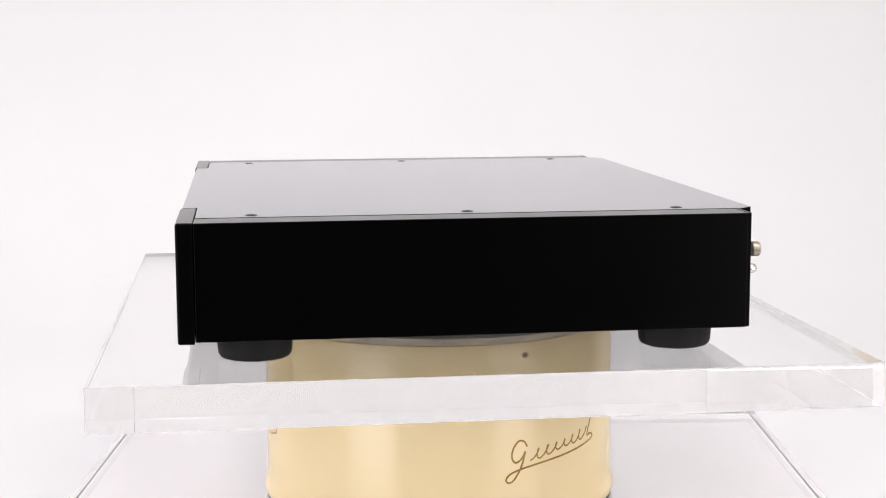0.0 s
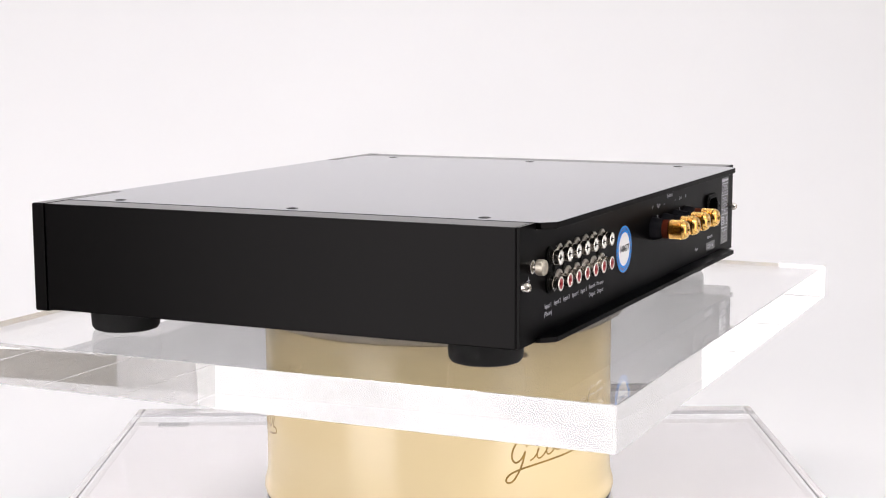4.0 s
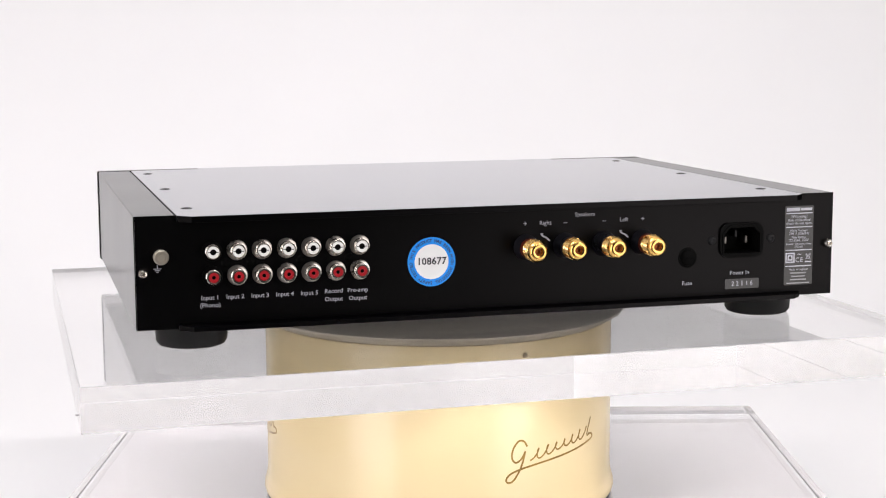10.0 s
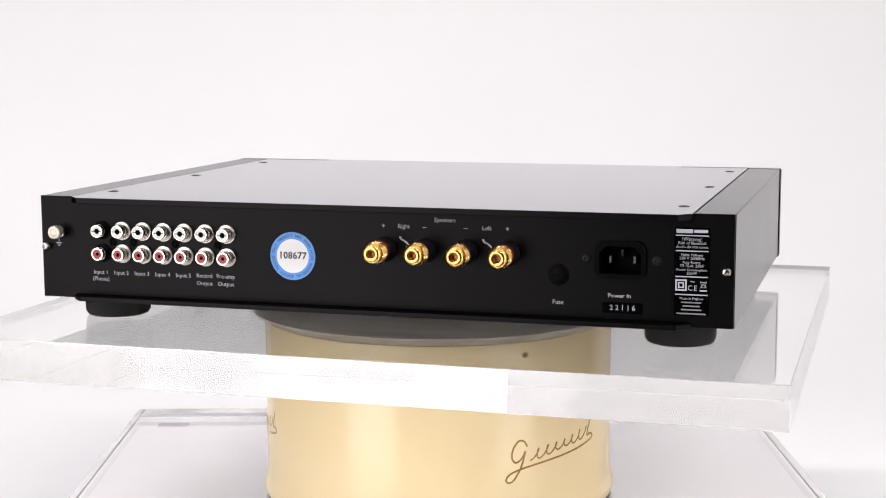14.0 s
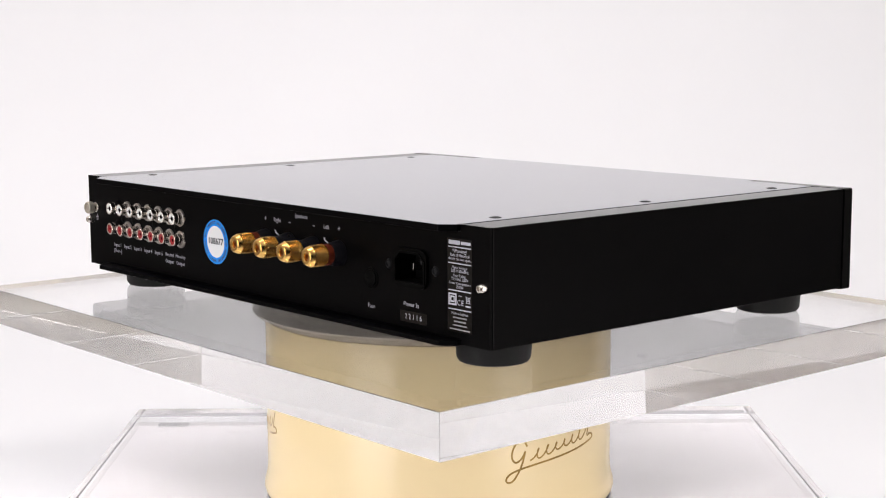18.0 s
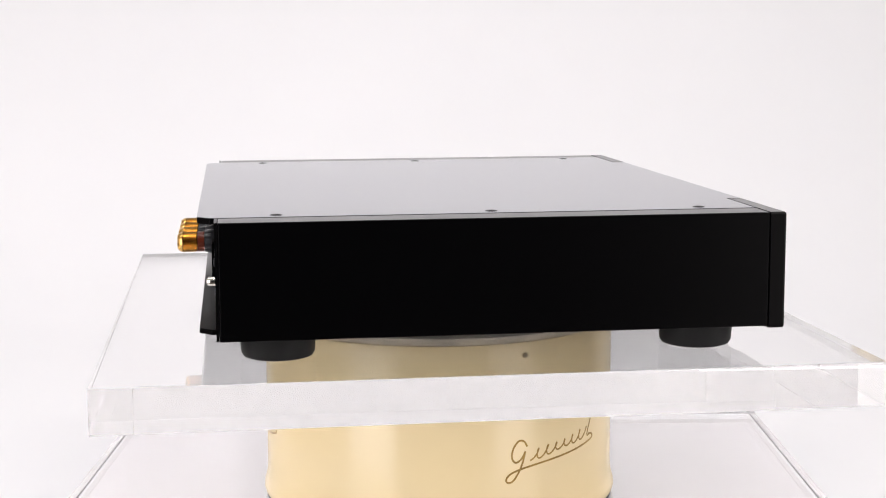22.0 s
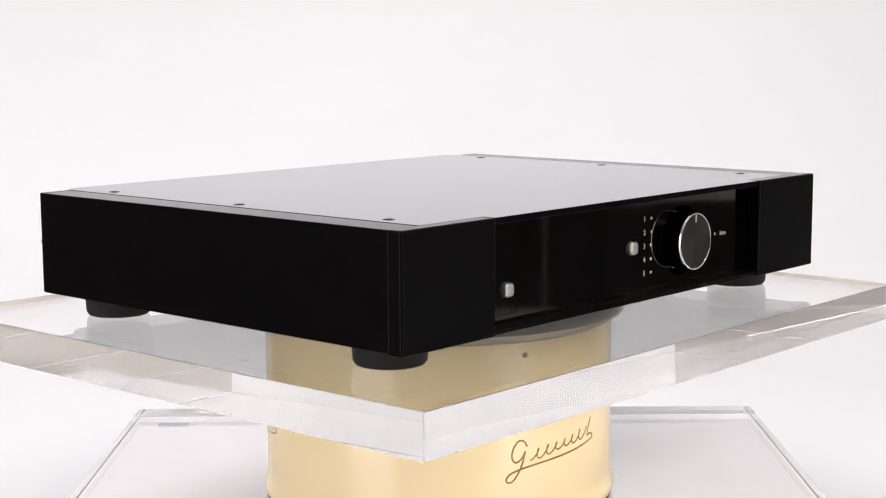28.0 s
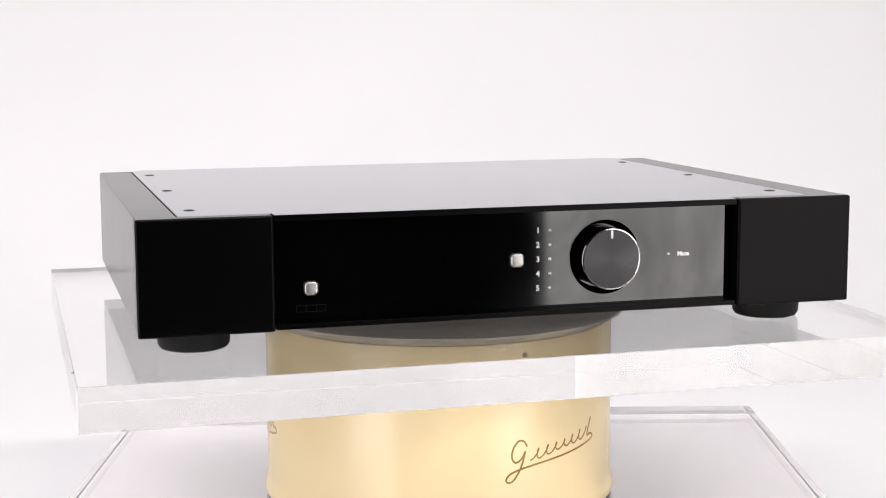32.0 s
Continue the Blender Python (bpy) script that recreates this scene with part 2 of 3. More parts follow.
def knurled(r, z0, z1, seg, rows, depth, turn, at):
    """A barrel covered in raised diamonds over a plain core."""
    m = Matrix.Translation(at) @ turn
    bm = lathe([(r - depth * 1.1, z0), (r - depth * 1.1, z1)], seg, turn, at)
    step, rise = 2 * math.pi / seg, (z1 - z0) / rows

    def spot(a, j, rad):
        return bm.verts.new(m @ Vector((rad * math.cos(a * step), rad * math.sin(a * step), z0 + rise * j)))

    for j in range(1, rows):
        for i in range(seg):
            a = i + 0.5 * (j % 2)
            tip = spot(a, j, r)
            rim = [spot(a, j - 1, r - depth), spot(a + 0.5, j, r - depth), spot(a, j + 1, r - depth), spot(a - 0.5, j, r - depth)]
            for p, q in zip(rim, rim[1:] + rim[:1]):
                bm.faces.new((tip, p, q))
    return bm


def rounded(w, h, r, n=6):
    """The outline of a rounded rectangle about the origin."""
    pts = []
    for cx, cy, a0 in ((w / 2 - r, h / 2 - r, 0), (-w / 2 + r, h / 2 - r, 90), (-w / 2 + r, -h / 2 + r, 180), (w / 2 - r, -h / 2 + r, 270)):
        for k in range(n + 1):
            a = radians(a0 + 90 * k / n)
            pts.append((cx + r * math.cos(a), cy + r * math.sin(a)))
    return pts


def turned(bm, m):
    bmesh.ops.transform(bm, matrix=m, verts=bm.verts)
    return bm


# poses of print on the amplifier's faces: local x to the reader's right, y up, z out of the face
def on_front(x, y, z):
    return Matrix.Translation((x, y, z)) @ Matrix(((1, 0, 0, 0), (0, 0, -1, 0), (0, 1, 0, 0), (0, 0, 0, 1)))


def on_rear(x, y, z):
    return Matrix.Translation((x, y, z)) @ Matrix(((-1, 0, 0, 0), (0, 0, 1, 0), (0, 1, 0, 0), (0, 0, 0, 1)))


def letters(name, text, size, m, mat, parent, label="", spacing=1.0, bold=-0.00001):
    cu = bpy.data.curves.new(name, "FONT")
    cu.body, cu.size, cu.align_x, cu.align_y = text, size, "CENTER", "CENTER"
    cu.space_character, cu.extrude, cu.resolution_u, cu.offset = spacing, 0.00004, 2, bold
    tmp = new("tmp", cu)
    bpy.context.view_layer.update()
    me = bpy.data.meshes.new_from_object(tmp.evaluated_get(bpy.context.evaluated_depsgraph_get()))
    bpy.data.objects.remove(tmp)
    bpy.data.curves.remove(cu)
    me.name = name
    me.transform(m)
    me.materials.clear()
    me.materials.append(mat)
    ob = new(name, me)
    ob.parent = parent
    if label:
        ob["label"] = label
    return ob


def bar(name, x, y, w, h, m, mat, parent, thick=0.00008):
    return part(name, turned(block((x - w / 2, y - h / 2, 0), (x + w / 2, y + h / 2, thick)), m), mat, parent)


def tube(points, r, bm=None, sides=6, closed=False, flat=None):
    """A round line through points."""
    bm = bm or bmesh.new()
    pts = [Vector(p) for p in points]
    rings = []
    for i, p in enumerate(pts):
        d = (pts[min(i + 1, len(pts) - 1)] - pts[max(i - 1, 0)]).normalized()
        u = d.orthogonal().normalized() if flat is None else (flat[i] - d * flat[i].dot(d)).normalized()
        v = d.cross(u)
        rings.append([bm.verts.new(p + r * (math.cos(2 * math.pi * k / sides) * u * (1 if flat is None else 0.35) + math.sin(2 * math.pi * k / sides) * v)) for k in range(sides)])
    for a, b in zip(rings, rings[1:]):
        for k in range(sides):
            bm.faces.new((a[k], a[(k + 1) % sides], b[(k + 1) % sides], b[k]))
    bm.faces.new(rings[0]), bm.faces.new(rings[-1][::-1])
    bmesh.ops.recalc_face_normals(bm, faces=bm.faces)
    return bm


# ---- setting ----
def backdrop():
    bm = bmesh.new()
    prof = [(-0.40, 0.0), (0.0, 0.0), (0.47, 0.0), (0.6, 0.0)]
    R, y0 = 0.55, 0.75
    prof += [(y0 + R * math.sin(radians(a)), R - R * math.cos(radians(a))) for a in range(0, 91, 6)]
    prof += [(y0 + R, 1.2), (y0 + R, 2.4)]
    left = lambda y: -(0.55 if y < 0.47 else 0.55 + 0.9 * (y - 0.47) if y < 0.75 else 0.80 + 2.7 * (y - 0.75))
    ends = [(left(y), 0.80 + 0.9 * max(0, y)) for y, z in prof]
    rows = [[bm.verts.new((x, y, z)) for x in e] for e, (y, z) in zip(ends, prof)]
    back = [[bm.verts.new((x, y + 0.002, z - 0.002)) for x in e] for e, (y, z) in zip(ends, prof)]
    for a, b in zip(rows, rows[1:]):
        bm.faces.new((a[0], a[1], b[1], b[0]))
    for a, b in zip(back, back[1:]):
        bm.faces.new((b[0], b[1], a[1], a[0]))
    ob = part("backdrop", bm, M_PAPER, smooth=True)
    tagged(ob, "seamless white paper sweep curving up behind the display", "backdrop", kind="structure")


backdrop()
FLOOR = -0.75
ROOM = (-3.0, 3.0, -5.0, 2.2, 2.7)  # x, x, y, y, height of the ceiling


def room():
    x0, x1, y0, y1, top = ROOM
    t = 0.1
    for name, lo, hi in (("wall_north", (x0 - t, y1, FLOOR), (x1 + t, y1 + t, top)), ("wall_south", (x0 - t, y0 - t, FLOOR), (x1 + t, y0, top)),
                         ("wall_west", (x0 - t, y0, FLOOR), (x0, y1, top)), ("wall_east", (x1, y0, FLOOR), (x1 + t, y1, top))):
        dark = name == "wall_south"
        tagged(part(name, block(lo, hi), M_DARKWALL if dark else M_WALL), "dim black studio wall" if dark else "cream painted studio wall", "wall", kind="structure")
    tagged(part("ceiling", block((x0, y0, top), (x1, y1, top + t)), M_CEIL), "white painted studio ceiling", "ceiling", kind="structure")
    floor = tagged(part("floor", block((x0, y0, FLOOR - t), (x1, y1, FLOOR)), M_JOINT), "brown tiled floor with pale joints", "floor", kind="structure")
    tagged(part("table", block((-0.57, -0.39, FLOOR), (0.79, 1.25, -0.004), 0.004), M_WALL), "plain cream table under the white paper", "table", kind="structure")
    size = 0.6
    tile = None
    for i in range(10):
        for k in range(12):
            at = (x0 + size * (i + 0.5), y0 + size * (k + 0.5), FLOOR)
            if tile is None:
                g = size / 2 - 0.012
                tile = part("tile", block((-g, -g, 0), (g, g, 0.004), 0.0015, 1), M_FLOOR_TILE, floor)
                tile.location = at
            else:
                again(tile, floor, at)
    # the west wall is clad in brown tiles, the east wall in cream panels
    west, east = bpy.data.objects["wall_west"], bpy.data.objects["wall_east"]
    west.data.materials[0] = M_JOINT
    tile = panel = band = board = None
    size = 0.48
    for i in range(15):
        for k in range(7):
            at = (x0, y0 + size * (i + 0.5), FLOOR + 0.02 + size * (k + 0.5))
            g = size / 2 - 0.011
            if tile is None:
                tile = part("tile", block((0, -g, -g), (0.006, g, g), 0.002, 1), M_TILE, west)
                tile.location = at
            else:
                again(tile, west, at)
    size = 0.9
    east.data.materials[0] = M_GREY_PANEL
    for i in range(8):
        for k in range(4):
            at = (x1, y0 + size * (i + 0.5), FLOOR - 0.1 + size * (k + 0.5))
            g = size / 2 - 0.006
            if i < 2:  # unseen black boards added to darken the fascia's reflection, next to the studio's dark end
                if board is None:
                    board = part("panel", block((-0.008, -g, -g), (0, g, g), 0.002, 1), M_DARKWALL, east, "black board added against reflections")
                    board.location = at
                else:
                    again(board, east, at, "black board added against reflections")
            elif panel is None:
                panel = part("panel", block((-0.008, -g, -g), (0, g, g), 0.002, 1), M_CREAM, east)
                panel.location = at
            elif i >= 3 and k == 0:  # unseen dark band added to keep the fascia's reflection black, over cream boards
                if band is None:
                    band = part("dark_band", block((-0.012, -g, 0.07), (0, g, 0.33), 0.002, 1), M_DARK_BAND, east, "dark band added against reflections")
                    lower = part("panel", block((-0.008, -g, -g), (0, g, 0.064), 0.002, 1), M_CREAM, east)
                    upper = part("panel", block((-0.008, -g, 0.336), (0, g, g), 0.002, 1), M_CREAM, east)
                    band.location = lower.location = upper.location = at
                else:
                    again(band, east, at, "dark band added against reflections")
                    again(lower, east, at)
                    again(upper, east, at)
            elif i == 4 and k == 1:
                part("panel", block((-0.008, -g, -g), (0, g, g), 0.002, 1), M_GREY_PANEL, east, "grey panel").location = at
            else:
                again(panel, east, at)
    part("panel", block((x0 + 0.007, -1.42, 0.05), (x0 + 0.02, 0.42, 1.60), 0.002, 1), M_WHITE_PANEL, west, "white board on the tiles")


room()


# ---- base plate and drum ----
def base():
    lo, hi, d = -0.2525, 0.2625, 0.2290
    ob = part("base_plate", block((lo, -d, 0.0028), (hi, d, BASE_TOP), 0.0008), M_PLATE)
    ob.visible_shadow = False  # clear pane
    tagged(ob, "thick clear acrylic base plate lying on white paper", "display plate")
    tagged(part("backing_sheet", block((lo + 0.002, -d + 0.002, 0.0), (hi - 0.002, d - 0.015, 0.0025)), M_SHEET), "pale grey sheet lying under the acrylic base plate", "sheet")
    part("pad", block((-0.232, 0.196, 0.0026), (-0.207, 0.211, 0.0027)), M_PAD, ob, "small grey foam pad")
    return ob


base()


def drum():
    e = tagged(new("display_drum"), "cream gold enamelled metal drum with flared foot and script", "pedestal")
    e.location = (0, 0, BASE_TOP + 0.0002)
    H = PLATTER - BASE_TOP - 0.0004
    part("body", lathe([(0, 0.004), (0.1196, 0.004), (0.1202, 0.006), (0.1200, 0.009), (0.1188, 0.013), (0.1180, 0.018), (0.1177, 0.026), (0.1177, H - 0.0012), (0.1172, H), (0, H)], 160), M_DRUM, e, smooth=True)
    # dark ring under the body imitates the shadow along its foot
    part("shadow_ring", lathe([(0, 0), (0.1185, 0), (0.119, 0.002), (0.1185, 0.004), (0, 0.004)], 128), M_RUBBER, e, "dark ring standing in for the drum's contact shadow", smooth=True)
    bolt = lathe([(0, 0.0012), (0.0010, 0.0008), (0.0011, 0.0013), (0.0014, 0.0012), (0.0017, 0.0006), (0.0017, -0.001), (0, -0.001)], 24, Matrix.Rotation(radians(27.0), 4, "Z") @ TO_FRONT, (0.1177 * math.sin(radians(27.0)), -0.1177 * math.cos(radians(27.0)), 0.1315 - BASE_TOP))
    part("bolt", bolt, M_BOLT, e, "small tan bolt", smooth=True)
    for off in (0.0, -123.0):
        script_mark(e, off)
    return e


def script_mark(e, off):
    """A scribbled gold flourish on the drum: arc length and height to the drum's skin."""
    R = 0.1177

    def skin(u, v):
        a = (u - 0.0092) / R + radians(off)
        return Vector((R * math.sin(a), -R * math.cos(a), v - BASE_TOP)), Vector((math.sin(a), -math.cos(a), 0))

    def line(uv, r):
        both = [skin(u, v) for u, v in uv]
        return tube([p for p, n in both], r, flat=[n for p, n in both])

    def flow(knots, n=7):
        """A smooth line through knots, in millimetres."""
        k = [Vector(p) / 1000 for p in (knots[0], *knots, knots[-1])]
        out = []
        for p0, p1, p2, p3 in zip(k, k[1:], k[2:], k[3:]):
            for i in range(n):
                q = i / n
                out.append(tuple(p1 + 0.5 * q * (p2 - p0 + q * (2 * p0 - 5 * p1 + 4 * p2 - p3 + q * (3 * (p1 - p2) + p3 - p0)))))
        return out + [tuple(k[-1])]

    first = flow([(66.5, 93.4), (64.1, 97.0), (60.2, 97.3), (56.5, 92.5), (55.9, 86.8), (58.6, 83.9), (62.5, 86.0), (65.2, 90.5)])
    under = flow([(65.2, 90.5), (63.2, 83.4), (60.2, 77.1), (56.4, 72.3), (52.8, 71.7), (51.9, 73.9), (54.6, 76.9), (61.4, 79.2), (73.3, 81.1), (86.3, 82.6), (104.4, 84.5), (118.9, 86.6), (127.0, 88.6), (127.2, 91.0), (123.2, 92.0)])
    loops = []
    for i in range(160):  # the waves, slanted and uneven
        q = i / 159
        a = 2 * math.pi * 6.5 * q
        up = -math.cos(a) * (0.0030 + 0.0006 * math.sin(9 * q))
        loops.append((0.0700 + 0.0485 * q + 0.0016 * math.sin(a) + 0.45 * up, 0.0872 + 0.0070 * q + up))
    last = flow([(125.6, 102.5), (123.2, 97.5), (121.2, 93.4), (121.4, 91.0), (123.4, 91.8)])
    for name, uv, r in (("script_mark", first, 0.0007), ("script_mark", loops, 0.0006), ("script_mark", last, 0.0006), ("script_mark", under, 0.0007)):
        part(name, line(uv, r), M_SCRIPT, e, "thin gold script flourish", smooth=True)


drum_ob = drum()


# ---- the slab that turns ----
def slab():
    ob = part("display_slab", block((-0.2505, -0.2125, SLAB_BOT - SLAB_TOP), (0.2495, 0.2125, 0), 0.00025, 1), M_ACRYLIC)
    ob.location = (0, 0, SLAB_TOP)
    ob.visible_shadow = False  # clear pane
    ob.data.materials.append(M_EDGE)
    for f in ob.data.polygons:
        if abs(f.normal.z) < 0.1:
            f.material_index = 1
    tagged(ob, "thick clear acrylic slab with edges whitened for brightness, turning on the drum", "display plate")
    p = part("turntable_platter", lathe([(0, 0), (0.1168, 0), (0.1176, 0.0004), (0.1190, 0.0014), (0.1222, 0.0030), (0.1252, 0.0045), (0.1262, 0.0056), (0.1262, 0.0062), (0.1255, 0.0065), (0, 0.0065)], 128), M_PLATTER, smooth=True)
    p.location = (0, 0, PLATTER)
    tagged(p, "scuffed grey platter with flared rim turning between drum and slab", "platter")
    rng = random.Random(4)
    for i in range(18):  # fine scratches in the top
        x, y = rng.uniform(-0.24, 0.24), rng.uniform(-0.205, 0.205)
        if abs(x) < 0.16 and abs(y) < 0.12:
            y = math.copysign(0.185, y)
        w, a = rng.uniform(0.002, 0.009), rng.uniform(0, 3.14)
        bm = block((-w / 2, -0.00007, 0), (w / 2, 0.00007, 0.00004))
        part("scratch", turned(bm, Matrix.Translation((x, y, 0.00003)) @ Matrix.Rotation(a, 4, "Z")), M_SCRATCH, ob)
    for i in range(40):  # dust on the top
        x, y, r = rng.uniform(-0.245, 0.245), rng.uniform(-0.21, 0.21), rng.uniform(0.00015, 0.0004)
        if abs(x) < 0.22 and abs(y) < 0.17:
            y = math.copysign(rng.uniform(0.172, 0.21), y)
        bm = lathe([(r, 0.0), (r * 0.8, r * 0.4), (0, r * 0.5)], 6, None, (x, y, 0.00003))
        part("fleck", bm, M_SCRATCH, ob)
    for i in range(9):  # small dark chips along the lower edges
        r, u = rng.uniform(0.0005, 0.0011), rng.uniform(-0.2, 0.2)
        at = ((u * 1.15, -0.2127), (u * 1.15, 0.2127), (-0.2507, u), (0.2497, u))[i % 4]
        bm = bmesh.new()
        bmesh.ops.create_icosphere(bm, subdivisions=1, radius=r, matrix=Matrix.Translation((*at, rng.choice((-0.0005, -0.0238, -0.0240)))) @ Matrix.Diagonal((1.3, 0.7, 0.6, 1)))
        part("chip", bm, M_PAD, ob, "small grey chip in the edge")
    return ob, p


slab_ob, platter_ob = slab()


# ---- amplifier ----
def plate(outline, holes, thick, m):
    """A flat plate with holes, its face at local z 0 and its body behind it."""
    bm = bmesh.new()
    edges = []
    for loop in (outline, *holes):
        vs = [bm.verts.new((x, y, 0)) for x, y in loop]
        edges += [bm.edges.new((a, b)) for a, b in zip(vs, vs[1:] + vs[:1])]
    bmesh.ops.triangle_fill(bm, use_beauty=True, use_dissolve=False, edges=edges)
    ext = bmesh.ops.extrude_face_region(bm, geom=list(bm.faces))
    for v in ext["geom"]:
        if isinstance(v, bmesh.types.BMVert):
            v.co.z = -thick
    bmesh.ops.recalc_face_normals(bm, faces=bm.faces)
    return turned(bm, m)


def circle(x, y, r, n=40):
    return [(x + r * math.cos(2 * math.pi * i / n), y + r * math.sin(2 * math.pi * i / n)) for i in range(n)]


def shifted(pts, x, y):
    return [(a + x, b + y) for a, b in pts]


def lengthwise(ob):
    """The direction of the brushing, side to side."""
    me = ob.data
    uv = me.uv_layers.new(name="grain")
    for l in me.loops:
        co = me.vertices[l.vertex_index].co
        uv.data[l.index].uv = (co.x, co.y)


Z = CASE_TOP
FASCIA, REAR = -0.1565, 0.1477


def case(amp):
    for s in (-1, 1):
        lo, hi = sorted((s * 0.1922, s * 0.2150))
        part("side_panel", block((lo, -0.1570, Z - 0.0632), (hi, REAR - 0.0018, Z + 0.0008), 0.0007, 3), M_CASE, amp, "black anodised side extrusion")
        lo, hi = sorted((s * 0.1405, s * 0.2157))
        bm = block((lo, -0.1664, Z - 0.0642), (hi, -0.1573, Z + 0.0010))
        edges = [e for e in bm.edges if min(v.co.y for v in e.verts) < -0.16]
        bmesh.ops.bevel(bm, geom=edges, offset=0.0014, segments=4, affect="EDGES", profile=0.5)
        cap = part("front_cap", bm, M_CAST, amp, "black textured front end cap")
        # top face swapped to the shinier black to imitate light on it
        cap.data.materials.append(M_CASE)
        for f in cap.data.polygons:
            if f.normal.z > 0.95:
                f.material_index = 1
    c = 0.007
    w = 0.1916
    rear = [(w, 0.146), (w, 0.1502), (w - c, 0.1572), (-w + c, 0.1572), (-w, 0.1502), (-w, 0.146)]
    front = [(-w, -0.1566), (-0.1398, -0.1566), (-0.1398, -0.1652), (0.1398, -0.1652), (0.1398, -0.1566), (w, -0.1566)]
    cover = part("top_cover", slabshape(rear + front, Z - 0.0026, Z + 0.0010, 0.0003), M_TOP, amp, "black brushed satin top cover")
    lengthwise(cover)
    cover.data.materials.append(M_CASE)
    for f in cover.data.polygons:
        if f.normal.z < 0.9:
            f.material_index = 1
    low = part("bottom_cover", slabshape(rear + front, Z - 0.0634, Z - 0.0605, 0.0003), M_CASE, amp)
    screw = None
    for s in (-1, 1):
        for y in (-0.1261, -0.006, 0.114):
            at = (s * 0.182, y, Z + 0.0010)
            if screw is None:
                screw = part("screw", lathe([(0, -0.0002), (0.0013, -0.0002), (0.0014, 0.0003), (0.0025, 0.0003), (0.0030, 0.0001), (0.0034, 0.0001), (0.0035, -0.0002)], 32), M_SCREW, cover, "black countersunk screw", smooth=True)
                screw.location = at
            else:
                again(screw, cover, at, "black countersunk screw")
    for s in (-1, 1):  # screw heads under the case
        bm = lathe([(0, -0.0030), (0.0030, -0.0030), (0.0038, -0.0022), (0.0040, -0.0002), (0, -0.0002)], 28, None, (s * 0.182, -0.006, Z - 0.0634))
        part("screw", bm, M_SCREW, low, "black screw under the case", smooth=True)
    foot = None
    for s in (-1, 1):
        for y in (-0.1255, 0.1143):
            at = (s * 0.1811, y, 0)
            if foot is None:
                foot = part("foot", lathe([(0, 0.0002), (0.0172, 0.0002), (0.0192, 0.0009), (0.0205, 0.003), (0.0213, 0.0146), (0, 0.0146)], 56), M_RUBBER, amp, "round black rubber foot", smooth=True)
                foot.location = at
            else:
                again(foot, amp, at, "round black rubber foot")
    part("chassis", block((-0.1885, -0.1400, Z - 0.0604), (0.1885, 0.1300, Z - 0.0031)), M_DARK, amp)
    part("front_liner", block((-0.1885, -0.1470, Z - 0.0604), (0.1885, -0.1402, Z - 0.0031)), M_DARK, amp)


KNOB = (0.0586, Z - 0.0318)
BUTTONS = {"power_button": (-0.1185, Z - 0.0420), "input_button": (0.0036, Z - 0.0315)}


